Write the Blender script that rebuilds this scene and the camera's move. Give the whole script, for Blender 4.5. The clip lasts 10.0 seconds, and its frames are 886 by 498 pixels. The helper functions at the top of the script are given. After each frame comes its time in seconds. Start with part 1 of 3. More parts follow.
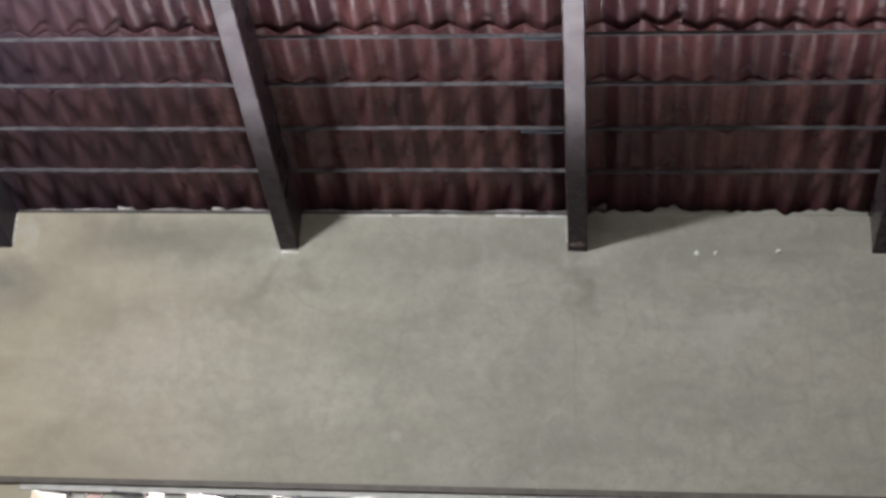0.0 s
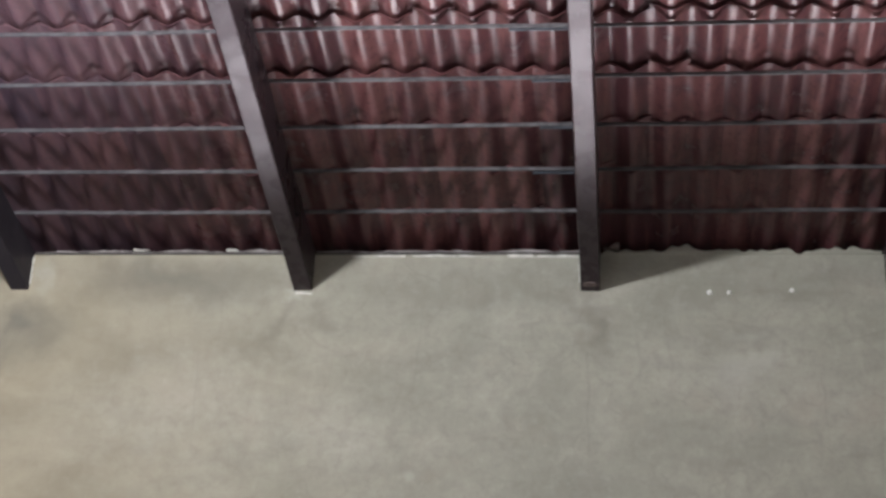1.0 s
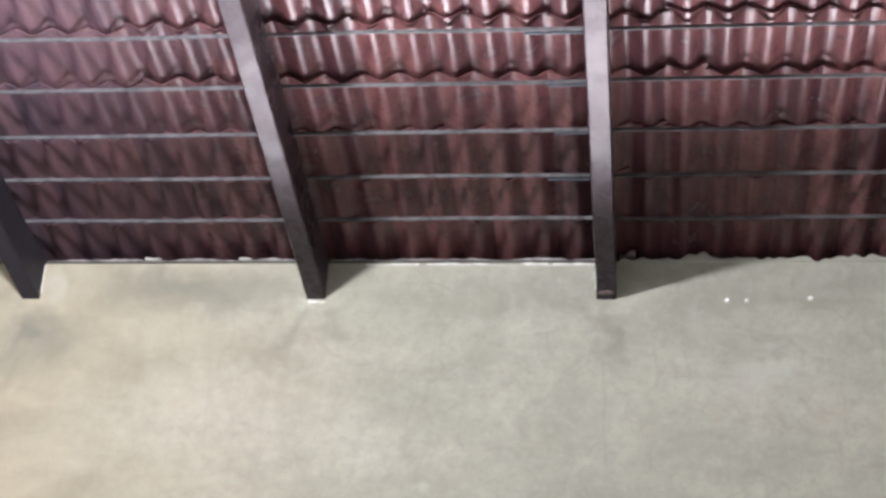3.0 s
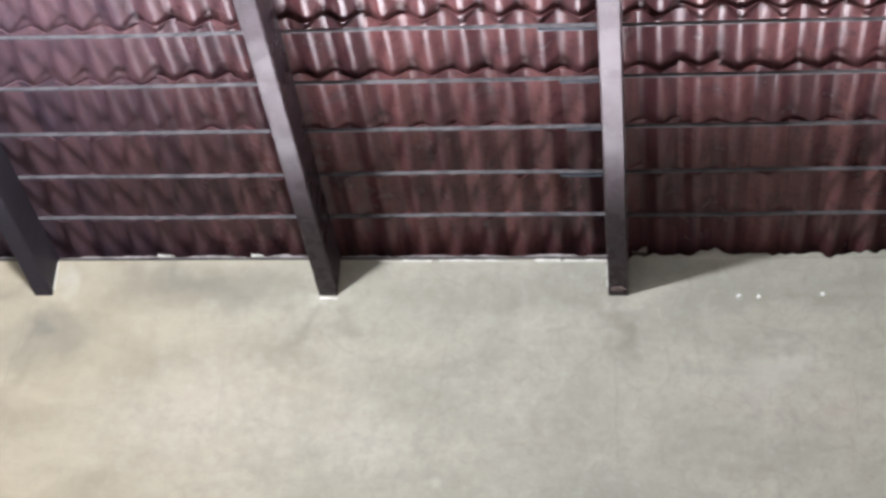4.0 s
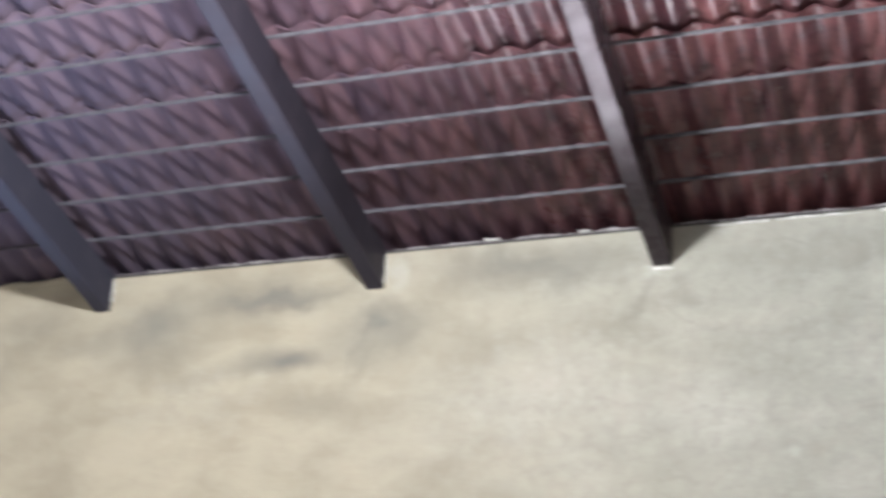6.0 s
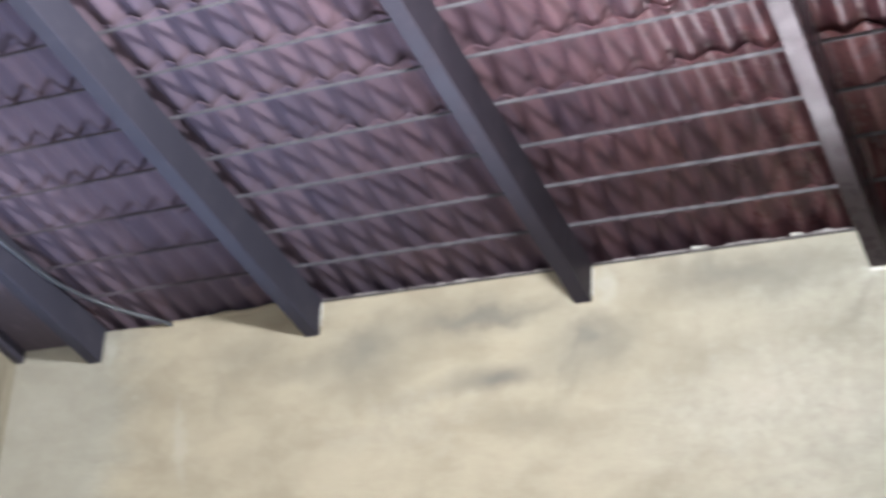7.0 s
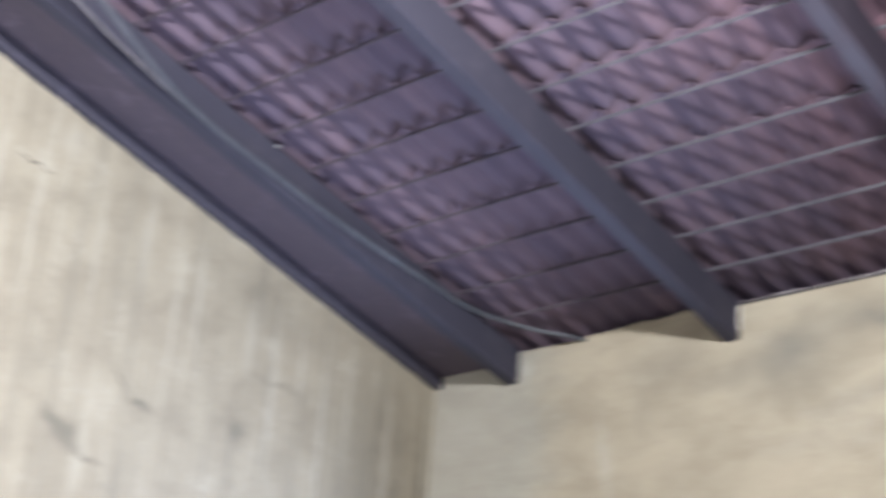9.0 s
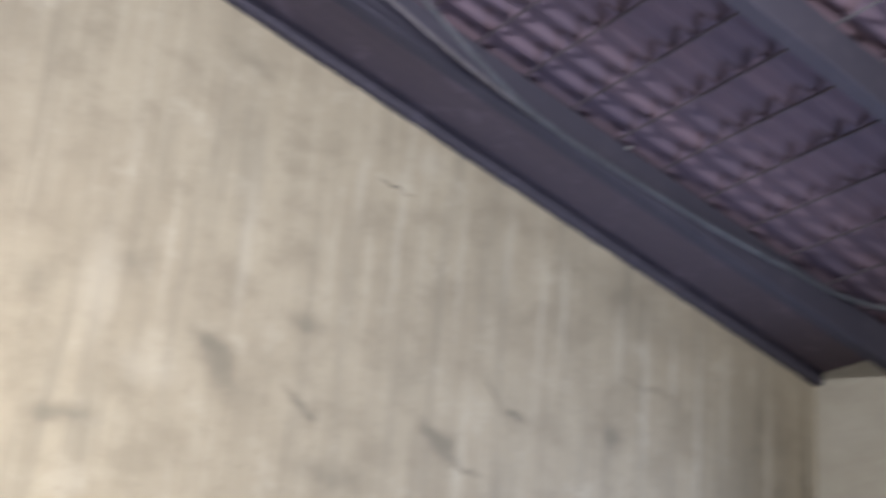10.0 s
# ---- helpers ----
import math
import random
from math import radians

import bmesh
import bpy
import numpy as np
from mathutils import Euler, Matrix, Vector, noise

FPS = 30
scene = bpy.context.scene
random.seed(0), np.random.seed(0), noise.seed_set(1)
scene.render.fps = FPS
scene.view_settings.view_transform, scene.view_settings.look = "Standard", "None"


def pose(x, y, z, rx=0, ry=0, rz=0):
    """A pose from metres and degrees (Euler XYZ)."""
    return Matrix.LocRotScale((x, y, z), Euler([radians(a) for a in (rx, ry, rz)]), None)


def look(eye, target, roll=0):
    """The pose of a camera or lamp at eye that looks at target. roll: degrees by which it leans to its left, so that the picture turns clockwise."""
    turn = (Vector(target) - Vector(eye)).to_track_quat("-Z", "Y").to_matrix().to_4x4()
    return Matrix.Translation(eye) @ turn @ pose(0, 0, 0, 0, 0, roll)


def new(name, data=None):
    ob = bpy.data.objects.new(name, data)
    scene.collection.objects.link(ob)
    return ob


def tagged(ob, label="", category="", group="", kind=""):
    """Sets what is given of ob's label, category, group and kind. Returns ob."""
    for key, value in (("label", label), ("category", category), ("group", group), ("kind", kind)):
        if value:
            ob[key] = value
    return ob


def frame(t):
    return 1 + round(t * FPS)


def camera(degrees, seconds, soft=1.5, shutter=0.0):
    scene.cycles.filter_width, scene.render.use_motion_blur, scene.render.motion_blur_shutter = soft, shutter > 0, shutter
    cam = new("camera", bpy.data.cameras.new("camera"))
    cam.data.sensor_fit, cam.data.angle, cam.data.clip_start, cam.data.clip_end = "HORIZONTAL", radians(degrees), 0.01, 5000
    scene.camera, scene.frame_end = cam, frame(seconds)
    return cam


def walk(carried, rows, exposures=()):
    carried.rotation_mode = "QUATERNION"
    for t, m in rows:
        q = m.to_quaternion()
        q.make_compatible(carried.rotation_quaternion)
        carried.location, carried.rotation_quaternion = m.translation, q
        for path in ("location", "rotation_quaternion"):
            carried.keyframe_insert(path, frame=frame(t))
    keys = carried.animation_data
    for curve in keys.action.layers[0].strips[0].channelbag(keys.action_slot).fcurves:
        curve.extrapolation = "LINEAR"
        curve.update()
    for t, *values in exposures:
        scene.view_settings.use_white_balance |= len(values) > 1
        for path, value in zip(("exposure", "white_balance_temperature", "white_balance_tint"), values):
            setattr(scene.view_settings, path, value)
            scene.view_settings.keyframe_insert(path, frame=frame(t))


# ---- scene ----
# The path: seconds, eye, target, roll
PATH = [
    (0, (1.579, -7.168, 1.490), (1.044, -2.542, 3.309), 2.80),
    (0.5, (1.620, -7.159, 1.498), (1.023, -2.564, 3.376), 2.89),
    (1, (1.660, -7.190, 1.522), (1.031, -2.614, 3.438), 2.97),
    (1.5, (1.650, -7.176, 1.526), (1.013, -2.610, 3.462), 3.00),
    (2, (1.645, -7.170, 1.513), (0.995, -2.616, 3.472), 3.05),
    (3.5, (1.644, -7.080, 1.491), (0.968, -2.536, 3.465), 3.18),
    (4, (1.611, -7.113, 1.477), (0.923, -2.569, 3.446), 3.17),
    (4.5, (1.533, -7.047, 1.449), (0.753, -2.521, 3.425), 3.08),
    (5, (1.457, -6.947, 1.453), (0.428, -2.465, 3.416), 3.09),
    (5.5, (1.412, -6.879, 1.444), (0.077, -2.460, 3.366), 3.19),
    (5.7, (1.423, -6.847, 1.393), (-0.042, -2.474, 3.325), 3.19),
    (6.8, (1.296, -6.906, 1.389), (-0.782, -2.792, 3.326), 3.40),
    (7, (1.271, -6.890, 1.442), (-0.913, -2.831, 3.378), 3.39),
    (7.5, (1.252, -6.863, 1.404), (-1.119, -2.928, 3.377), 3.60),
    (8, (1.231, -6.827, 1.431), (-1.305, -2.987, 3.387), 3.44),
    (8.5, (1.147, -6.870, 1.412), (-1.662, -3.221, 3.360), 3.72),
    (9, (1.040, -6.752, 1.516), (-2.182, -3.428, 3.407), 4.33),
    (9.5, (0.954, -6.755, 1.512), (-2.660, -3.857, 3.395), 4.32),
    (10, (1.047, -6.605, 1.419), (-2.948, -4.257, 3.297), 5.24),
]
cam = camera(32.6, 10.0, soft=3.0, shutter=0.9)
walk(cam, [(t, look(e, a, r)) for t, e, a, r in PATH],
     exposures=[(0.0, 0.08, 6080, 8), (1.0, 0.13, 6120, 8), (1.2, 0.31, 6140, 8), (1.4, 0.70, 6150, 9), (1.7, 0.84, 6030, 9), (3.5, 0.84, 6000, 9),
                (5.5, 0.86, 5850, 8), (7.0, 0.92, 5950, 7), (8.5, 1.07, 5820, 7), (9.0, 0.78, 5930, 10), (9.5, 0.45, 6080, 14), (10.0, 0.04, 6130, 12)])

# ---- light ----
world = bpy.data.worlds.new("world")
scene.world = world
world.use_nodes = True
wn = world.node_tree.nodes
sky = wn.new("ShaderNodeTexSky")
sky.sky_type, sky.sun_disc = "NISHITA", False
sky.sun_elevation, sky.sun_rotation = radians(25), radians(180)
world.node_tree.links.new(sky.outputs[0], wn["Background"].inputs[0])
wn["Background"].inputs[1].default_value = 0.1

LAMP = (-0.91, -5.2, 4.976)
bulb = bpy.data.lights.new("bulb_light", "POINT")
bulb.energy, bulb.shadow_soft_size, bulb.color = 850, 0.11, (1.0, 0.958, 0.935)
new("bulb_light", bulb).location = LAMP

# unseen spot turned to the gable, added to brighten its lower part
gable_spot = bpy.data.lights.new("gable_fill_spot", "SPOT")
gable_spot.energy, gable_spot.color, gable_spot.shadow_soft_size = 400, (1.0, 0.90, 0.76), 0.12
gable_spot.spot_size, gable_spot.spot_blend = radians(104), 1.0
new("gable_fill_spot", gable_spot).matrix_world = look((-3.1, -6.5, 2.6), (-5.45, -4.9, 2.3))

# daylight thrown up by the bright ground outside, through the window low in the back wall
WIN_X0, WIN_X1, WIN_Z0, WIN_Z1 = -1.235, 4.35, 0.55, 3.012
window_sky = bpy.data.lights.new("window_daylight", "AREA")
window_sky.shape, window_sky.size, window_sky.size_y = "RECTANGLE", WIN_X1 - WIN_X0 + 0.1, WIN_Z1 - WIN_Z0
window_sky.energy, window_sky.color = 600, (1.0, 0.89, 0.91)
mid_x, mid_z = (WIN_X0 + WIN_X1) / 2, (WIN_Z0 + WIN_Z1) / 2
window_sky.spread = radians(108)
new("window_daylight", window_sky).matrix_world = look((mid_x - 0.05, 0.52, mid_z - 0.1), (mid_x - 0.05, -2.48, mid_z + 1.0))

# added cool fill light through an opening low in the same wall, never in view
FILL_X0, FILL_X1, FILL_Z0, FILL_Z1 = -4.95, -2.75, 0.75, 2.75
mid2_x, mid2_z = (FILL_X0 + FILL_X1) / 2, (FILL_Z0 + FILL_Z1) / 2
roof_fill = bpy.data.lights.new("cool_roof_fill", "AREA")
roof_fill.shape, roof_fill.size, roof_fill.size_y = "RECTANGLE", FILL_X1 - FILL_X0, FILL_Z1 - FILL_Z0
roof_fill.energy, roof_fill.color, roof_fill.spread = 125, (0.66, 0.76, 1.0), radians(120)
new("cool_roof_fill", roof_fill).matrix_world = look((mid2_x, 0.45, mid2_z - 0.1), (mid2_x, -2.55, mid2_z + 1.8))

# added cool fill light through an unseen wide opening in the front wall
GAP_X0, GAP_X1, GAP_Z1 = -5.1, -1.9, 2.5
front_fill = bpy.data.lights.new("front_fill_light", "AREA")
front_fill.shape, front_fill.size, front_fill.size_y = "RECTANGLE", GAP_X1 - GAP_X0, GAP_Z1
front_fill.energy, front_fill.color = 28, (0.58, 0.75, 1.0)
gap_x = (GAP_X0 + GAP_X1) / 2
new("front_fill_light", front_fill).matrix_world = look((gap_x, -9.12, GAP_Z1 / 2), (gap_x, -4, GAP_Z1 / 2))

# ---- measures of the place ----
H = 4.30                     # underside of the rafters where they enter the wall
SLOPE = math.atan2(0.2614, 1.0)
CA, SA = math.cos(SLOPE), math.sin(SLOPE)
RAFTER_W, RAFTER_D = 0.098, 0.215
RAFTERS = [-4.779, -3.205, -1.536, 0.0, 1.485, 2.99, 4.49]   # right faces
GABLE_X, GABLE_TOP = -5.477, H + 0.062
WALL_TOP = H + 0.20
BATTEN_S, GAUGE = 0.367, 0.319
EAST, FRONT = 5.6, -9.0
PITCH = 0.1705


def roof(x, s, n):
    """A place on the roof: along the wall, up the slope, and out of the rafters' underside."""
    return Vector((x, -s * CA + n * SA, H + s * SA + n * CA))


ROOF = Matrix(((1, 0, 0, 0), (0, -CA, SA, 0), (0, SA, CA, H), (0, 0, 0, 1)))


# ---- materials ----
class Nodes:
    """A short hand for building a node material."""

    def __init__(self, name):
        self.mat = bpy.data.materials.new(name)
        self.mat.use_nodes = True
        self.tree = self.mat.node_tree
        self.bsdf = self.tree.nodes["Principled BSDF"]

    def node(self, kind, props=None, **ins):
        n = self.tree.nodes.new("ShaderNode" + kind)
        for k, v in (props or {}).items():
            setattr(n, k, v)
        for k, v in ins.items():
            key = int(k[1:]) if k[0] == "i" and k[1:].isdigit() else k.replace("_", " ")
            self.plug(n.inputs[key], v)
        return n

    def plug(self, socket, v):
        if isinstance(v, bpy.types.NodeSocket):
            self.tree.links.new(v, socket)
        else:
            socket.default_value = v

    def math(self, op, a, b=0.0, clamp=False):
        return self.node("Math", {"operation": op, "use_clamp": clamp}, i0=a, i1=b).outputs[0]

    def noise(self, vec, scale, detail=4.0, rough=0.55):
        return self.node("TexNoise", None, Vector=vec, Scale=scale, Detail=detail, Roughness=rough).outputs[0]

    def ramp(self, fac, lo, hi, a=0.0, b=1.0):
        return self.node("MapRange", {"interpolation_type": "SMOOTHSTEP"}, i0=fac, i1=lo, i2=hi, i3=a, i4=b).outputs[0]

    def mix(self, fac, a, b, how="MIX"):
        n = self.tree.nodes.new("ShaderNodeMix")
        n.data_type, n.blend_type = "RGBA", how
        self.plug(n.inputs[0], fac)
        self.plug(n.inputs[6], a)
        self.plug(n.inputs[7], b)
        return n.outputs[2]

    def place(self):
        return self.node("NewGeometry").outputs["Position"]

    def finish(self, colour, rough, bump=None, strength=0.3, dist=0.01, spec=0.5):
        self.plug(self.bsdf.inputs["Base Color"], colour)
        self.plug(self.bsdf.inputs["Roughness"], rough)
        self.plug(self.bsdf.inputs["Specular IOR Level"], spec)
        if bump is not None:
            b = self.node("Bump", None, Strength=strength, Distance=dist, Height=bump)
            self.plug(self.bsdf.inputs["Normal"], b.outputs[0])
        return self.mat


def rgb(r, g, b):
    return (r, g, b, 1.0)


def stains_and_shade(m, flat, spots, ragged=0.22):
    """Soft smudges and painted shade with a ragged edge: each (across, up, half width, half height, turn in degrees,
    strength).
    """
    total = None
    wobble = m.node("TexNoise", None, Vector=flat, Scale=7.0, Detail=4.0).outputs[1]
    wob = m.node("VectorMath", {"operation": "MULTIPLY_ADD"}, i0=wobble, i1=(ragged, ragged, 0), i2=flat).outputs[0]
    wob = m.node("VectorMath", {"operation": "SUBTRACT"}, i0=wob, i1=(ragged / 2, ragged / 2, 0)).outputs[0]
    for u, v, ru, rv, turn, k in spots:
        mp = m.node("Mapping", {"vector_type": "TEXTURE"}, Vector=wob, Location=(u, v, 0),
                    Rotation=(0, 0, radians(turn)), Scale=(ru, rv, 1))
        d = m.node("VectorMath", {"operation": "LENGTH"}, i0=mp.outputs[0]).outputs["Value"]
        s = m.ramp(d, 1.25, 0.1, 0.0, k)
        total = s if total is None else m.math("ADD", total, s)
    return total


def plaster_back():
    m = Nodes("cement_plaster")
    p = m.place()
    sep = m.node("SeparateXYZ", None, Vector=p)
    flat = m.node("CombineXYZ", None, X=sep.outputs[0], Y=sep.outputs[2], Z=0.0).outputs[0]
    wide = m.node("Mapping", None, Vector=flat, Scale=(0.55, 1.0, 1.0)).outputs[0]
    big = m.noise(wide, 1.1, 5.0, 0.6)
    swirl = m.node("TexNoise", None, Vector=wide, Scale=3.0, Detail=3.0).outputs[1]
    bent = m.node("VectorMath", {"operation": "MULTIPLY_ADD"}, i0=swirl, i1=(0.22, 0.22, 0), i2=wide).outputs[0]
    mid = m.noise(bent, 3.0, 8.0, 0.6)
    small = m.noise(flat, 16.0, 6.0, 0.62)
    trowel = m.noise(m.node("Mapping", None, Vector=bent, Rotation=(0, 0, 0.2), Scale=(1.6, 4.0, 1.0)).outputs[0], 1.8, 8.0, 0.6)
    fine = m.noise(flat, 60.0, 4.0, 0.6)
    col = m.mix(m.ramp(big, 0.3, 0.7), rgb(0.377, 0.371, 0.323), rgb(0.460, 0.450, 0.390))
    col = m.mix(m.ramp(mid, 0.45, 0.72, 0.0, 0.55), col, rgb(0.295, 0.287, 0.252))
    col = m.mix(m.ramp(mid, 0.50, 0.26, 0.0, 0.5), col, rgb(0.55, 0.518, 0.465))
    col = m.mix(m.ramp(trowel, 0.45, 0.72, 0.0, 0.38), col, rgb(0.31, 0.30, 0.27))
    col = m.mix(m.ramp(small, 0.45, 0.72, 0.0, 0.42), col, rgb(0.31, 0.30, 0.265))
    col = m.mix(m.ramp(small, 0.48, 0.25, 0.0, 0.38), col, rgb(0.54, 0.53, 0.48))
    hue = m.noise(flat, 2.6, 5.0, 0.6)
    col = m.mix(m.ramp(hue, 0.52, 0.7, 0.0, 0.30), col, rgb(0.45, 0.40, 0.34))
    col = m.mix(m.ramp(hue, 0.48, 0.3, 0.0, 0.30), col, rgb(0.39, 0.395, 0.335))
    upright = m.noise(m.node("Mapping", None, Vector=bent, Scale=(11.0, 1.3, 1.0)).outputs[0], 1.2, 5.0, 0.6)
    col = m.mix(m.ramp(upright, 0.5, 0.75, 0.0, 0.28), col, rgb(0.30, 0.288, 0.25))
    col = m.mix(m.ramp(upright, 0.46, 0.26, 0.0, 0.28), col, rgb(0.55, 0.53, 0.47))
    pits = m.noise(flat, 45.0, 3.0, 0.6)
    col = m.mix(m.ramp(pits, 0.5, 0.75, 0.0, 0.25), col, rgb(0.27, 0.26, 0.23))
    # faint hairline crazing and trowel edges
    bent2 = m.node("VectorMath", {"operation": "MULTIPLY_ADD"}, i0=m.node("TexNoise", None, Vector=flat, Scale=5.0, Detail=3.0).outputs[1], i1=(0.16, 0.16, 0), i2=flat).outputs[0]
    for scale, width, k, lo in ((2.6, 0.035, 0.16, 0.42), (7.5, 0.08, 0.16, 0.44)):
        cell = m.node("TexVoronoi", {"feature": "DISTANCE_TO_EDGE"}, Vector=bent2, Scale=scale).outputs["Distance"]
        line = m.math("MULTIPLY", m.ramp(cell, width, 0.0), m.ramp(m.noise(flat, scale * 0.9, 3.0), lo, lo + 0.15, 0.0, k))
        col = m.mix(line, col, rgb(0.24, 0.225, 0.20))
    # ochre tint over the middle of the wall, paler near the gable
    shifted = m.math("ADD", sep.outputs[0], m.math("MULTIPLY", m.math("SUBTRACT", big, 0.5), 1.6))
    och = m.math("MULTIPLY", m.ramp(shifted, -5.0, -4.3), m.ramp(shifted, 1.1, -2.4))
    col = m.mix(m.math("MULTIPLY", och, 0.72), col, m.mix(m.ramp(mid, 0.35, 0.7), rgb(0.55, 0.475, 0.345), rgb(0.425, 0.36, 0.26)))
    pale = m.math("MULTIPLY", m.ramp(shifted, -4.6, -5.0), m.ramp(mid, 0.25, 0.6, 0.4, 0.9))
    col = m.mix(pale, col, m.mix(m.ramp(mid, 0.3, 0.7), rgb(0.52, 0.49, 0.415), rgb(0.39, 0.365, 0.31)))
    # smudges below the rafters, and wide darker patches along the wall top
    dark = stains_and_shade(m, flat, [
        (-2.55, 3.85, 0.28, 0.06, 8, 0.4), (-2.4, 4.30, 0.85, 0.15, 0, 0.65), (-2.9, 4.08, 0.45, 0.24, 0, 0.6), (-1.62, 4.05, 0.34, 0.22, 0, 0.7), (-0.7, 4.34, 0.7, 0.15, 0, 0.55), (0.7, 4.32, 0.7, 0.14, 0, 0.4), (2.3, 4.34, 0.7, 0.12, 0, 0.35), (-3.7, 4.25, 0.35, 0.16, 0, 0.5), (-2.1, 4.29, 0.5, 0.08, 0, 0.8), (-2.92, 4.2, 0.22, 0.16, 10, 0.7), (-0.5, 4.34, 0.45, 0.12, 0, 0.45), (-1.38, 4.07, 0.22, 0.14, 25, 0.55), (-0.95, 4.40, 0.35, 0.09, 0, 0.5), (-1.9, 3.7, 0.25, 0.10, 10, 0.35),
        (-1.54, 4.16, 0.17, 0.12, 20, 0.85), (-1.66, 3.9, 0.05, 0.30, -12, 0.3), (-3.3, 4.12, 0.28, 0.1, 15, 0.5),
        (-0.16, 4.12, 0.16, 0.05, 52, 0.7), (0.06, 4.16, 0.10, 0.05, -50, 0.45), (-0.3, 3.98, 0.12, 0.06, 40, 0.3), (1.30, 4.22, 0.26, 0.05, -28, 0.45), (1.47, 4.10, 0.06, 0.24, 8, 0.75), (1.33, 4.30, 0.07, 0.14, 0, 0.4),
        (2.62, 4.42, 0.12, 0.06, 0, 0.4), (2.45, 4.28, 0.40, 0.035, -6, 0.35), (0.5, 4.2, 0.3, 0.12, 0, 0.25),
        (2.1, 3.75, 0.07, 0.16, -15, 0.3), (-3.85, 4.0, 0.06, 0.25, 15, 0.3)])
    dark = m.math("ADD", dark, stains_and_shade(m, flat, [(-2.15, 3.935, 0.34, 0.085, 2, 1.1), (-2.0, 3.93, 0.18, 0.05, -4, 0.6)], 0.08))
    col = m.mix(m.math("MULTIPLY", dark, 0.55, True), col, rgb(0.20, 0.19, 0.17))
    light = stains_and_shade(m, flat, [(2.17, 3.87, 0.20, 0.10, 8, 0.55), (2.30, 3.95, 0.10, 0.06, 30, 0.4), (2.22, 4.06, 0.12, 0.04, 15, 0.4), (-4.1, 3.75, 0.05, 0.30, 12, 0.5), (-0.1, 4.27, 0.05, 0.03, 0, 0.9), (0.55, 3.33, 0.05, 0.04, 0, 0.6),
                             (-4.72, 4.35, 0.04, 0.12, 0, 0.6), (-1.45, 4.38, 0.05, 0.12, 0, 0.6)])
    col = m.mix(m.math("MULTIPLY", light, 0.6, True), col, rgb(0.62, 0.61, 0.57))
    # wide paler patches, most of them low on the wall
    pale_wide = stains_and_shade(m, flat, [(-0.75, 3.65, 0.60, 0.28, 0, 0.6), (0.1, 3.55, 0.7, 0.24, 0, 0.5), (-0.35, 3.85, 0.35, 0.14, 20, 0.4),
                            (-2.6, 3.72, 0.6, 0.18, 5, 0.35), (1.0, 3.75, 0.4, 0.2, 0, 0.3), (2.3, 3.95, 0.3, 0.12, 20, 0.5)], 0.7)
    col = m.mix(m.math("MULTIPLY", m.math("MULTIPLY", pale_wide, m.ramp(small, 0.3, 0.65, 1.0, 0.4)), 0.6, True), col, rgb(0.585, 0.565, 0.50))
    cracks = stains_and_shade(m, flat, [(1.43, 3.75, 0.010, 0.45, 1, 0.8), (0.57, 3.95, 0.008, 0.30, -3, 0.6), (-0.56, 3.7, 0.007, 0.35, 2, 0.5),
                              (-1.70, 3.95, 0.009, 0.35, -9, 0.7), (2.57, 3.7, 0.008, 0.3, 4, 0.5), (1.68, 4.0, 0.012, 0.16, 12, 0.6)], 0.035)
    col = m.mix(m.math("MULTIPLY", cracks, 0.24, True), col, rgb(0.22, 0.21, 0.185))
    col = m.mix(1.0, col, rgb(0.82, 0.82, 0.80), "MULTIPLY")
    relief = m.math("ADD", m.math("ADD", m.math("MULTIPLY", mid, 0.6), m.math("MULTIPLY", trowel, 0.5)), m.math("MULTIPLY", fine, 0.12))
    return m.finish(col, m.ramp(mid, 0.2, 0.8, 0.72, 0.92), relief, 0.35, 0.03, spec=0.3)


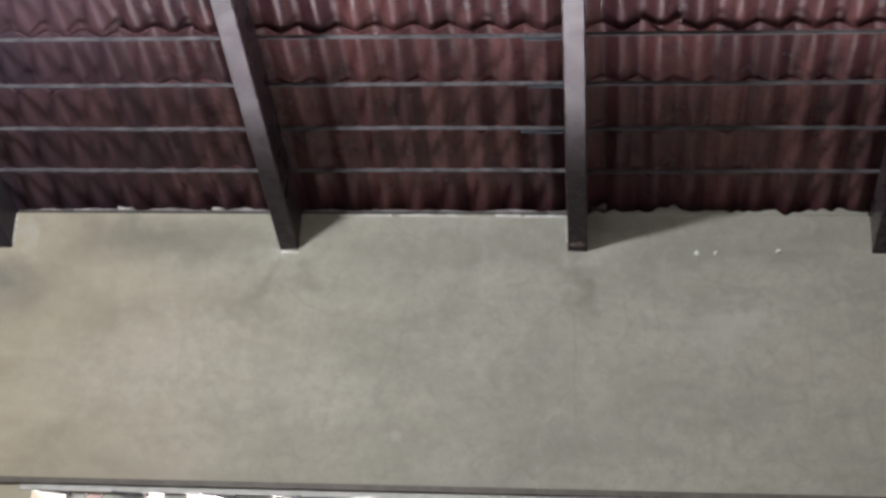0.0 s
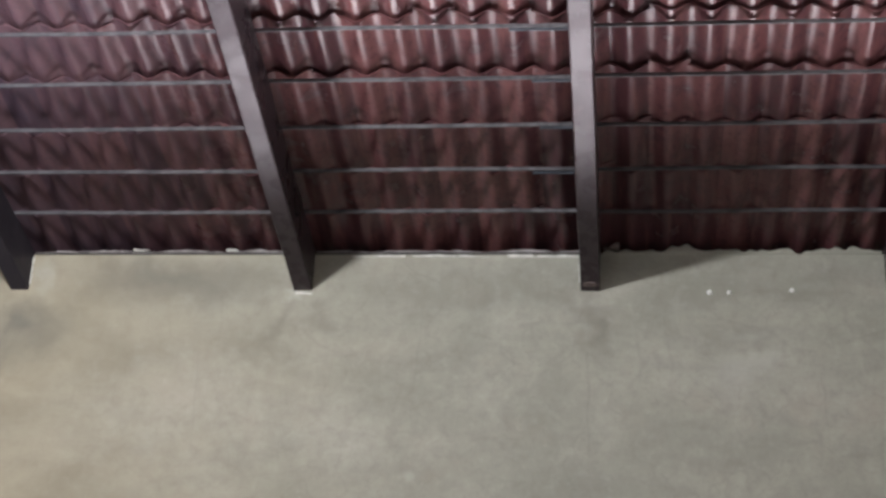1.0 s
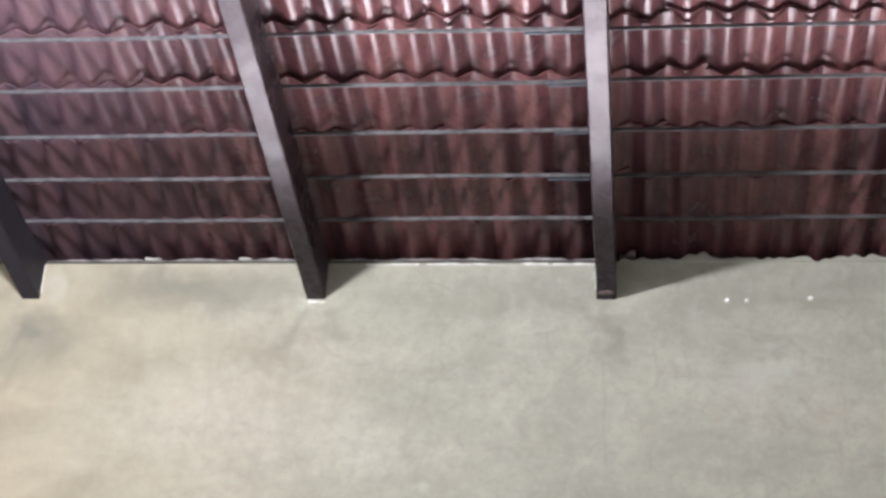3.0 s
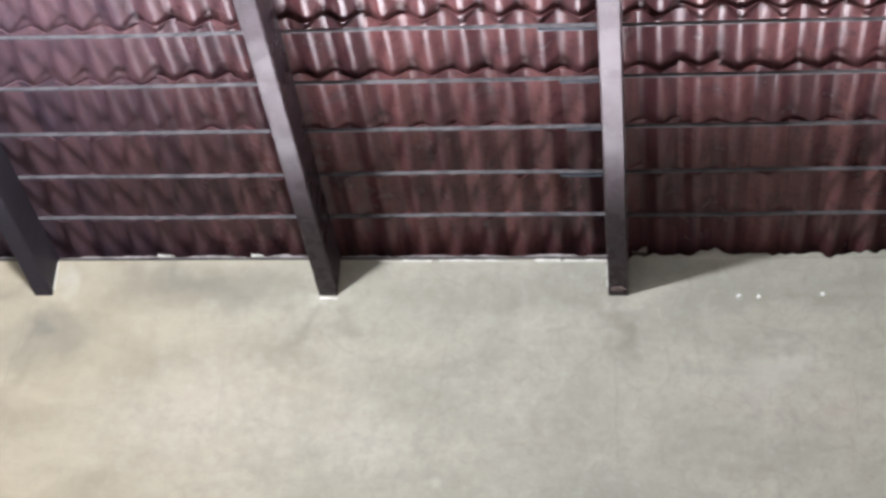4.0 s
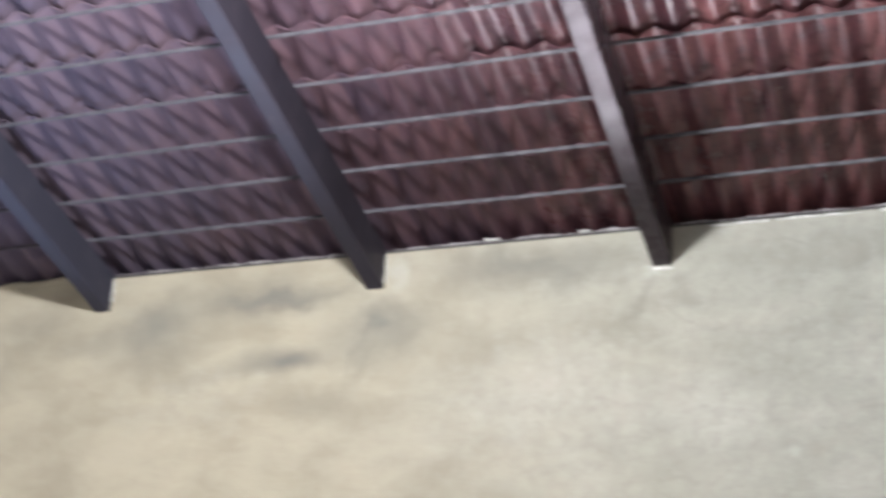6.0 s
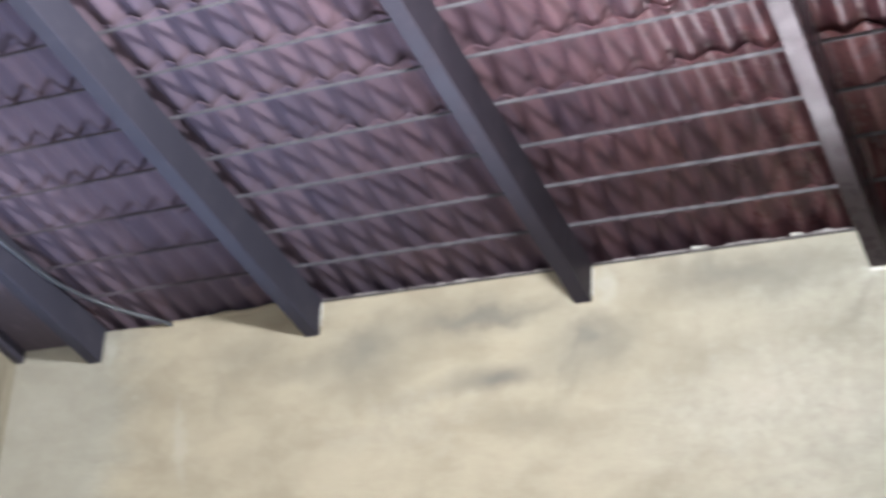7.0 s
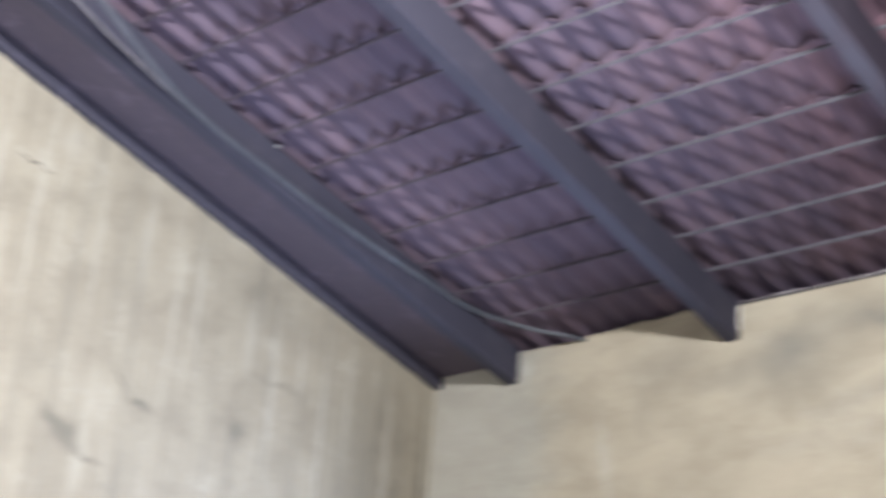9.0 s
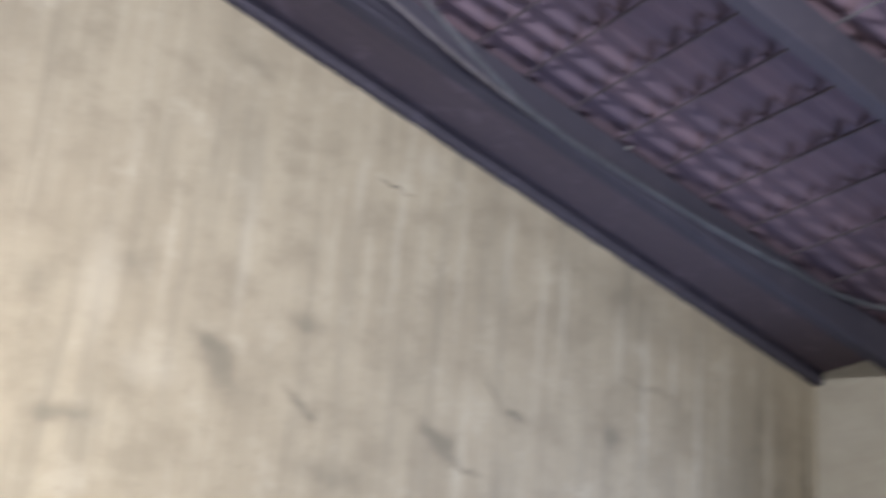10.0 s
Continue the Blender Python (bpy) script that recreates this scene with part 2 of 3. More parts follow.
def plaster_gable():
    m = Nodes("streaked_cement_plaster")
    p = m.place()
    sep = m.node("SeparateXYZ", None, Vector=p)
    flat = m.node("CombineXYZ", None, X=sep.outputs[1], Y=sep.outputs[2], Z=0.0).outputs[0]
    drift = m.node("TexNoise", None, Vector=flat, Scale=1.2, Detail=2.0).outputs[1]
    drawn = m.node("VectorMath", {"operation": "MULTIPLY_ADD"}, i0=drift, i1=(0.010, 0.0, 0), i2=flat).outputs[0]
    streak = m.noise(m.node("Mapping", None, Vector=drawn, Scale=(4.6, 0.26, 1.0)).outputs[0], 2.0, 7.0, 0.62)
    hair = m.noise(m.node("Mapping", None, Vector=drawn, Scale=(13.0, 0.55, 1.0)).outputs[0], 2.0, 5.0, 0.6)
    broad = m.noise(flat, 1.4, 6.0, 0.6)
    blot = m.noise(flat, 3.4, 6.0, 0.6)
    fine = m.noise(flat, 55.0, 4.0, 0.6)
    col = m.mix(m.ramp(broad, 0.3, 0.7), rgb(0.41, 0.37, 0.305), rgb(0.48, 0.44, 0.365))
    col = m.mix(m.ramp(streak, 0.46, 0.72, 0.0, 0.6), col, rgb(0.28, 0.265, 0.235))
    col = m.mix(m.ramp(streak, 0.46, 0.26, 0.0, 0.55), col, rgb(0.57, 0.54, 0.475))
    col = m.mix(m.ramp(hair, 0.5, 0.72, 0.0, 0.24), col, rgb(0.29, 0.265, 0.225))
    col = m.mix(m.ramp(hair, 0.47, 0.29, 0.0, 0.32), col, rgb(0.60, 0.555, 0.475))
    col = m.mix(m.ramp(blot, 0.48, 0.68, 0.0, 0.55), col, rgb(0.30, 0.27, 0.225))
    col = m.mix(m.ramp(blot, 0.46, 0.28, 0.0, 0.55), col, rgb(0.58, 0.545, 0.475))
    grit = m.noise(flat, 17.0, 5.0, 0.65)
    col = m.mix(m.ramp(grit, 0.5, 0.75, 0.0, 0.28), col, rgb(0.29, 0.27, 0.235))
    # trowel smears; the broad corner patch mixes streaks with light falloff put into colour
    dark = stains_and_shade(m, flat, [
        (-4.66, 3.14, 0.21, 0.075, 6, 0.75), (-3.95, 3.55, 0.10, 0.19, 35, 0.85), (-4.05, 3.66, 0.12, 0.05, -25, 0.5), (-3.52, 3.86, 0.15, 0.08, -10, 0.65),
        (-3.50, 3.45, 0.13, 0.03, -40, 0.8), (-2.66, 3.40, 0.12, 0.08, -35, 0.8), (-2.76, 3.48, 0.10, 0.04, -35, 0.7), (-2.52, 3.32, 0.13, 0.03, -12, 0.7), (-3.42, 3.40, 0.05, 0.06, 0, 0.6), (-2.9, 3.75, 0.10, 0.14, 0, 0.35), (-4.9, 3.75, 0.12, 0.10, 20, 0.4), (-2.23, 3.66, 0.09, 0.045, -22, 1.0),
        (-2.36, 3.77, 0.10, 0.02, -45, 0.8), (-1.56, 3.68, 0.09, 0.10, 0, 0.75), (-3.088, 4.75, 0.13, 0.014, -12, 1.3),
        (-1.32, 4.03, 0.22, 0.03, -4, 0.5), (-3.3, 3.12, 0.25, 0.09, 0, 0.5), (-4.45, 3.93, 0.16, 0.10, 30, 0.45),
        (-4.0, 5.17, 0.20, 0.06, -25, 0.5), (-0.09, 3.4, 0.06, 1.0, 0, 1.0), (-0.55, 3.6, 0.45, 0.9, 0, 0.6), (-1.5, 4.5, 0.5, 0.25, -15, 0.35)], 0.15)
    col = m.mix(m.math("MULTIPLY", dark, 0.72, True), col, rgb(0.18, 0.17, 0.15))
    drips = stains_and_shade(m, flat, [
        (-0.05, 3.7, 0.025, 0.7, 0, 0.7), (-0.40, 3.6, 0.035, 0.8, 0, 0.7), (-0.95, 3.8, 0.03, 0.7, 0, 0.6), (-1.35, 4.0, 0.03, 0.6, 0, 0.6), (-2.1, 4.3, 0.025, 0.5, 0, 0.6), (-3.05, 4.5, 0.03, 0.6, 0, 0.5), (-0.75, 4.1, 0.03, 0.45, 0, 0.5), (-1.55, 4.25, 0.06, 0.3, 0, 0.5), (-2.35, 4.6, 0.04, 0.35, 0, 0.5),
        (-2.9, 4.95, 0.10, 0.12, -20, 0.5), (-3.9, 4.2, 0.05, 0.5, 0, 0.5), (-1.15, 4.2, 0.025, 0.3, 0, 0.6), (-1.95, 4.35, 0.03, 0.4, 0, 0.6), (-2.65, 4.4, 0.025, 0.5, 0, 0.5), (-3.3, 4.7, 0.04, 0.3, 0, 0.5), (-4.6, 3.8, 0.12, 0.35, 0, 0.5), (-4.3, 3.45, 0.2, 0.12, 0, 0.4)], 0.06)
    col = m.mix(m.math("MULTIPLY", drips, 0.75, True), col, rgb(0.62, 0.59, 0.53))
    col = m.mix(1.0, col, rgb(0.735, 0.72, 0.655), "MULTIPLY")
    relief = m.math("ADD", m.math("MULTIPLY", streak, 0.6), m.math("MULTIPLY", fine, 0.15))
    return m.finish(col, 0.85, relief, 0.3, 0.02, spec=0.3)


def plain_plaster():
    m = Nodes("plain_plaster")
    p = m.place()
    n = m.noise(p, 2.0, 5.0)
    return m.finish(m.mix(n, rgb(0.19, 0.18, 0.16), rgb(0.27, 0.26, 0.235)), 0.85, m.noise(p, 40.0), 0.2)


def haze_tint(m, p):
    """Blue-grey haze put into roof colours, thicker towards the gable; from 0 to 1, in drifts."""
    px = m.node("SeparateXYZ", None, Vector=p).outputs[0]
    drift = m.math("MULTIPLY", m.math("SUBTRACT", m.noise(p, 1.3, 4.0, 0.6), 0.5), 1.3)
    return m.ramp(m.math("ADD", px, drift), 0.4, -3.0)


def tile_clay(name, joined):
    m = Nodes(name)
    if joined:
        rnd = m.node("NewGeometry").outputs["Random Per Island"]
    else:
        rnd = m.node("ObjectInfo").outputs["Random"]
    p = m.place()
    grime = m.noise(p, 6.0, 5.0, 0.6)
    along = m.node("Mapping", None, Vector=p, Scale=(30.0, 3.0, 3.0)).outputs[0]
    grain = m.noise(along, 1.0, 4.0, 0.6)
    col = m.mix(rnd, rgb(0.068, 0.028, 0.034), rgb(0.158, 0.066, 0.067))
    col = m.mix(m.ramp(grime, 0.48, 0.72, 0.0, 0.65), col, rgb(0.046, 0.024, 0.030))
    col = m.mix(m.ramp(grain, 0.48, 0.75, 0.0, 0.42), col, rgb(0.20, 0.092, 0.080))
    # soot settled in specks and smears
    speck = m.noise(p, 34.0, 4.0, 0.65)
    col = m.mix(m.ramp(speck, 0.52, 0.70, 0.0, 0.5), col, rgb(0.040, 0.022, 0.027))
    smear = m.noise(m.node("Mapping", None, Vector=p, Scale=(9.0, 2.4, 2.4)).outputs[0], 1.6, 5.0, 0.65)
    col = m.mix(m.ramp(smear, 0.5, 0.68, 0.0, 0.45), col, rgb(0.058, 0.030, 0.035))
    # pale haze over the left bays, put into tile colour and gloss
    haze = haze_tint(m, p)
    col = m.mix(m.math("MULTIPLY", haze, 0.8), col, m.mix(rnd, rgb(0.115, 0.098, 0.134), rgb(0.158, 0.127, 0.160)))
    rough = m.math("ADD", m.ramp(grime, 0.3, 0.7, 0.17, 0.28), m.math("MULTIPLY", haze, 0.5))
    return m.finish(col, rough, grain, 0.12, 0.003, spec=m.ramp(haze, 0.0, 0.5, 0.27, 0.05))


def painted_wood(name, lo, hi, rough=0.45, hazed=0.0):
    m = Nodes(name)
    tc = m.node("TexCoord").outputs["Object"]
    long = m.node("Mapping", None, Vector=tc, Scale=(22.0, 1.2, 22.0)).outputs[0]
    grain = m.noise(long, 1.5, 5.0, 0.6)
    blot = m.noise(tc, 5.0, 5.0, 0.65)
    col = m.mix(grain, rgb(*lo), rgb(*hi))
    col = m.mix(m.ramp(blot, 0.52, 0.72, 0.0, 0.6), col, rgb(hi[0] * 1.7, hi[1] * 1.7, hi[2] * 1.7))
    gloss = m.ramp(blot, 0.3, 0.7, rough - 0.06, rough + 0.10)
    spec = 0.5
    if hazed:
        # the same haze in the paint colour, with less sheen
        haze = m.math("MULTIPLY", haze_tint(m, m.place()), hazed)
        col = m.mix(haze, col, m.mix(blot, rgb(0.048, 0.050, 0.072), rgb(0.070, 0.072, 0.098)))
        gloss = m.math("ADD", gloss, m.math("MULTIPLY", haze, 0.3))
        spec = m.ramp(haze, 0.0, 0.35, 0.19, 0.06)
    return m.finish(col, gloss, grain, 0.12, 0.004, spec=spec)


def simple(name, c1, c2, rough=0.6, scale=12.0, bump=0.2, hazed=0.0):
    m = Nodes(name)
    p = m.node("TexCoord").outputs["Object"]
    n = m.noise(p, scale, 5.0, 0.6)
    col = m.mix(m.ramp(n, 0.3, 0.7), rgb(*c1), rgb(*c2))
    if hazed:
        # haze mixed into the base colour
        col = m.mix(m.math("MULTIPLY", haze_tint(m, m.place()), hazed), col, rgb(0.070, 0.066, 0.080))
    return m.finish(col, rough, n, bump, 0.005)


MAT_BACK, MAT_GABLE, MAT_PLAIN = plaster_back(), plaster_gable(), plain_plaster()
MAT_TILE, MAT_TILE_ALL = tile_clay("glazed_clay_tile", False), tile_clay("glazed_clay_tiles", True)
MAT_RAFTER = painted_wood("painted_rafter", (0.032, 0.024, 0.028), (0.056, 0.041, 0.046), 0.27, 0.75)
MAT_EDGE = painted_wood("dark_edge_rafter", (0.036, 0.034, 0.052), (0.060, 0.055, 0.078), 0.75)
MAT_VERGE = painted_wood("stained_boarding", (0.064, 0.051, 0.068), (0.098, 0.078, 0.101), 0.75)
MAT_BATTEN = simple("weathered_batten", (0.045, 0.043, 0.050), (0.135, 0.128, 0.138), 0.65, 14.0, hazed=0.6)
# darker copy: rafter shade on the eastern battens, put into the colour
MAT_BATTEN_SHADED_E = simple("shaded_batten_east", (0.040, 0.037, 0.042), (0.100, 0.094, 0.100), 0.65, 9.0)
# darker copy for the dim bay by the gable
MAT_BATTEN_SHADED_W = simple("shaded_batten_west", (0.048, 0.038, 0.048), (0.090, 0.074, 0.090), 0.8, 9.0)
MAT_SPLICE = simple("blue_grey_batten", (0.030, 0.036, 0.050), (0.060, 0.070, 0.092), 0.6, 9.0)
MAT_PLATE = simple("grimy_wall_plate", (0.035, 0.03, 0.03), (0.085, 0.075, 0.072), 0.7, 9.0)
MAT_MORTAR = simple("lime_mortar", (0.56, 0.55, 0.51), (0.76, 0.75, 0.71), 0.9, 18.0, 0.6)
MAT_LEDGE = simple("grimy_mortar", (0.16, 0.14, 0.145), (0.42, 0.39, 0.39), 0.9, 9.0, 0.6)
MAT_SMEAR = simple("dull_mortar", (0.13, 0.095, 0.09), (0.24, 0.19, 0.18), 0.85, 30.0, 0.5)
MAT_PIPE = simple("grey_conduit", (0.050, 0.054, 0.064), (0.080, 0.086, 0.100), 0.4, 10.0)
MAT_WHITE = simple("white_plastic", (0.78, 0.78, 0.76), (0.85, 0.85, 0.83), 0.4)
MAT_CABLE = simple("pale_cable", (0.10, 0.092, 0.10), (0.15, 0.138, 0.15), 0.5)
MAT_CLIP = simple("pale_grey_plastic", (0.30, 0.30, 0.30), (0.38, 0.38, 0.38), 0.5)
MAT_RAIL = simple("dark_grey_rail", (0.085, 0.074, 0.062), (0.13, 0.115, 0.098), 0.6)
MAT_BOARD = simple("grey_board", (0.40, 0.40, 0.37), (0.50, 0.50, 0.47), 0.55)
MAT_INK = simple("dark_print", (0.05, 0.045, 0.05), (0.08, 0.07, 0.08), 0.6)
MAT_PINK = simple("pink_print", (0.55, 0.38, 0.36), (0.65, 0.48, 0.45), 0.6)
MAT_FLOOR = simple("cement_floor", (0.11, 0.105, 0.095), (0.19, 0.18, 0.165), 0.7, 1.5)


# ---- mesh helpers ----
def mesh_of(bm, name, material, smooth=False):
    me = bpy.data.meshes.new(name)
    bm.to_mesh(me)
    bm.free()
    me.materials.append(material)
    if smooth:
        for f in me.polygons:
            f.use_smooth = True
    return me


def part(name, bm, material, parent=None, label="", smooth=False):
    ob = new(name, mesh_of(bm, name, material, smooth))
    if parent is not None:
        ob.parent = parent
    if label:
        ob["label"] = label
    return ob


def block(x0, x1, y0, y1, z0, z1, bevel=0.0, bm=None):
    own = bm is None
    bm = bm or bmesh.new()
    m = Matrix.Translation(((x0 + x1) / 2, (y0 + y1) / 2, (z0 + z1) / 2)) @ Matrix.Diagonal((x1 - x0, y1 - y0, z1 - z0, 1))
    made = bmesh.ops.create_cube(bm, size=1, matrix=m)
    if bevel:
        edges = {e for v in made["verts"] for e in v.link_edges}
        bmesh.ops.bevel(bm, geom=list(edges), offset=bevel, segments=2, profile=0.5, affect="EDGES")
    return bm


def prism(points, x0, x1):
    """A solid from an outline in y and z, from x0 to x1."""
    bm = bmesh.new()
    a = [bm.verts.new((x0, y, z)) for y, z in points]
    b = [bm.verts.new((x1, y, z)) for y, z in points]
    n = len(points)
    bm.faces.new(a), bm.faces.new(b[::-1])
    for i in range(n):
        bm.faces.new((a[i], b[i], b[(i + 1) % n], a[(i + 1) % n]))
    bmesh.ops.recalc_face_normals(bm, faces=bm.faces)
    return bm


# ---- the room ----
RIDGE_Z = H + 0.30 - FRONT * SA / CA
floor = part("floor", block(GABLE_X - 0.25, EAST + 0.25, FRONT - 0.25, 0.25, -0.2, 0.0), MAT_FLOOR)
tagged(floor, "grey cement floor of a tall plastered room", "floor", kind="structure")

# the wall leaves out the window and the unseen opening of the roof's fill light
bm = block(GABLE_X - 0.22, FILL_X0, 0.0, 0.22, 0.0, WIN_Z1)
block(FILL_X1, WIN_X0, 0.0, 0.22, 0.0, WIN_Z1, bm=bm)
block(FILL_X0, FILL_X1, 0.0, 0.22, 0.0, FILL_Z0, bm=bm)
block(FILL_X0, FILL_X1, 0.0, 0.22, FILL_Z1, WIN_Z1, bm=bm)
block(WIN_X1, EAST + 0.22, 0.0, 0.22, 0.0, WIN_Z1, bm=bm)
block(WIN_X0, WIN_X1, 0.0, 0.22, 0.0, WIN_Z0, bm=bm)
block(GABLE_X - 0.22, EAST + 0.22, 0.0, 0.22, WIN_Z1, WALL_TOP, bm=bm)
bmesh.ops.remove_doubles(bm, verts=bm.verts, dist=0.0001)
wall_north = part("wall_north", bm, MAT_BACK)
tagged(wall_north, "stained grey and ochre cement plaster wall under the eaves", "wall", kind="structure")

gt = lambda y: GABLE_TOP - y * SA / CA
top = [(FRONT * i / 220, gt(FRONT * i / 220) - 0.006 + 0.014 * noise.noise((i * 0.31, 2.0, 0)) + 0.013 * noise.noise((i * 0.9, 5.0, 0))) for i in range(221)]
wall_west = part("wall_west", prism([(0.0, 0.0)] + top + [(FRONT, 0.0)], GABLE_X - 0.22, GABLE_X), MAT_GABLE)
tagged(wall_west, "streaked grey cement plaster gable wall with trowel smears", "wall", kind="structure")

# hidden strip behind the edge rafter, added to stop sky leaking through the gap
outer = [(FRONT * i / 40, gt(FRONT * i / 40) + 0.24) for i in range(41)]
fill = part("trim", prism([(0.0, gt(0) - 0.05)] + outer + [(FRONT, gt(FRONT) - 0.05)], GABLE_X - 0.20, GABLE_X - 0.012), MAT_PLAIN)
tagged(fill, "hidden strip over the gable wall, added to block sky light", "trim", kind="structure")

wall_east = part("wall_east", prism([(0.0, 0.0), (0.0, gt(0) + 0.2), (FRONT, gt(FRONT) + 0.2), (FRONT, 0.0)], EAST, EAST + 0.22), MAT_PLAIN)
tagged(wall_east, "plain cement plaster side wall", "wall", kind="structure")

# front wall, never in view, around the opening added for its fill light
bm = block(GABLE_X - 0.22, GAP_X0, FRONT - 0.22, FRONT, 0.0, RIDGE_Z + 0.4)
block(GAP_X1, EAST + 0.22, FRONT - 0.22, FRONT, 0.0, RIDGE_Z + 0.4, bm=bm)
block(GAP_X0, GAP_X1, FRONT - 0.22, FRONT, GAP_Z1, RIDGE_Z + 0.4, bm=bm)
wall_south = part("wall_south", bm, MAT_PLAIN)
tagged(wall_south, "plain cement plaster wall with an opening added for fill light", "wall", kind="structure")

# unseen closed sheet over the tiles, added to keep sky light out of the gaps
bm = bmesh.new()
lo, hi = -0.5, -FRONT / CA + 0.4
corners = [roof(GABLE_X - 0.3, lo, 0.40), roof(EAST + 0.3, lo, 0.40), roof(EAST + 0.3, hi, 0.40), roof(GABLE_X - 0.3, hi, 0.40)]
under = [bm.verts.new(c) for c in corners]
over = [bm.verts.new(c + Vector((0, 0, 0.05))) for c in corners]
bm.faces.new(under), bm.faces.new(over[::-1])
for i in range(4):
    bm.faces.new((under[i], under[(i + 1) % 4], over[(i + 1) % 4], over[i]))
bmesh.ops.recalc_face_normals(bm, faces=bm.faces)
ceiling = part("ceiling", bm, MAT_PLATE)
tagged(ceiling, "unseen sheet above the clay roof tiles, added against sky light", "ceiling", kind="structure")

# ---- rafters ----
S_END = -FRONT / CA


def rafter_mesh(width, seed, material):
    """A long beam with softened edges, in the roof's own axes, its right face at x = 0."""
    bm, e, rings = bmesh.new(), 0.005, []
    n = 150
    for i in range(n + 1):
        y = -0.16 + (S_END + 0.16) * i / n
        ring = []
        for j, (x, z) in enumerate(((-width + e, 0), (-e, 0), (0, e), (0, RAFTER_D - e), (-e, RAFTER_D), (-width + e, RAFTER_D), (-width, RAFTER_D - e), (-width, e))):
            corner = 0 if j in (1, 2) else 3 if j in (0, 7) else 7
            dx = 0.0022 * noise.noise((y * 2.0, corner, seed)) + 0.0012 * noise.noise((y * 14.0, corner, seed + 5))
            dz = 0.0015 * noise.noise((y * 2.5, corner + 20, seed)) + 0.0010 * noise.noise((y * 16.0, corner + 20, seed))
            chip = max(0.0, noise.noise((y * 9.0, corner * 1.7, seed + 40)) - 0.45) * 0.012
            dx += chip * (1 if x < -width / 2 else -1)
            ring.append(bm.verts.new((x + dx, y, z + dz)))
        rings.append(ring)
    for a, b in zip(rings, rings[1:]):
        for j in range(8):
            bm.faces.new((a[j], b[j], b[(j + 1) % 8], a[(j + 1) % 8]))
    bm.faces.new(rings[0]), bm.faces.new(rings[-1][::-1])
    bmesh.ops.recalc_face_normals(bm, faces=bm.faces)
    return mesh_of(bm, "rafter", material)


rafters = {}
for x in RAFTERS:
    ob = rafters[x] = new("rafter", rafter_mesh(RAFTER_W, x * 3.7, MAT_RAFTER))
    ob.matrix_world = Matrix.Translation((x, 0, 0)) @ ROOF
    # rafters left of x = -1 carry the painted haze
    tagged(ob, "dark brown painted timber rafter set into the plaster wall" if x > -1 else "painted timber rafter set into the wall, blue-grey haze in its colour", "rafter", group="roof rafters")
    if abs(x - 1.485) < 0.01:
        r, bm = random.Random(2), bmesh.new()
        ring = [bm.verts.new((-0.05 + 0.036 * math.cos(a) * r.uniform(0.8, 1.1), 0.060 + 0.020 * math.sin(a) * r.uniform(0.7, 1.2), -0.004))
                for a in [i * math.pi / 7 for i in range(14)]]
        low = bmesh.ops.extrude_face_region(bm, geom=[bm.faces.new(ring)])
        bmesh.ops.translate(bm, vec=(0, 0, 0.006), verts=[v for v in low["geom"] if isinstance(v, bmesh.types.BMVert)])
        bmesh.ops.recalc_face_normals(bm, faces=bm.faces)
        part("mortar_smear", bm, MAT_SMEAR, ob, "pale smear of mortar on the rafter end")
edge = new("rafter", rafter_mesh(0.07, 33.0, MAT_EDGE))
edge.matrix_world = Matrix.Translation((GABLE_X + 0.062, 0, GABLE_TOP - H)) @ ROOF
tagged(edge, "dark navy-brown painted edge rafter along the gable wall", "rafter", group="roof rafters")

# boarding between the gable and the first rafter
bm = block(GABLE_X + 0.062, RAFTERS[0] - RAFTER_W - 0.001, -0.10, S_END, 0.135, 0.15, 0.002)
verge = part("verge_board", bm, MAT_VERGE)
verge.matrix_world = ROOF
tagged(verge, "dark purple-brown boarding between gable wall and rafter", "boarding")

# ---- battens ----
N_COURSES = 18
rng = random.Random(4)
SPANS = [(RAFTERS[0] - RAFTER_W + 0.01, RAFTERS[1] - 0.06), (RAFTERS[1] - 0.056, RAFTERS[3] - 0.05), (RAFTERS[3] - 0.046, RAFTERS[4] - 0.05),
         (RAFTERS[4] - 0.046, EAST - 0.01)]


def batten(a, b, k, material):
    """One slightly crooked length of thin batten from a to b along the wall, in course k."""
    bm, rings = bmesh.new(), []
    n_seg = max(8, int((b - a) / 0.2))
    jog, s = rng.uniform(-0.004, 0.004), BATTEN_S + GAUGE * k
    for i in range(n_seg + 1):
        x = a + (b - a) * i / n_seg
        ds = jog + 0.007 * noise.noise((x * 0.9, k * 3.1, 0.0)) + 0.002 * noise.noise((x * 6.0, k * 1.7, 5.0))
        dn = 0.003 * noise.noise((x * 1.3, k * 2.3, 9.0))
        rings.append([bm.verts.new((x, s + p + ds, RAFTER_D + 0.004 + q + dn)) for p, q in
                      ((-0.005, 0.002), (-0.003, 0.0), (0.003, 0.0), (0.005, 0.002), (0.005, 0.018), (-0.005, 0.018))])
    for p, q in zip(rings, rings[1:]):
        for j in range(6):
            bm.faces.new((p[j], q[j], q[(j + 1) % 6], p[(j + 1) % 6]))
    bm.faces.new(rings[0]), bm.faces.new(rings[-1][::-1])
    bmesh.ops.recalc_face_normals(bm, faces=bm.faces)
    ob = new("batten", mesh_of(bm, "batten", material))
    ob.matrix_world = ROOF
    return ob


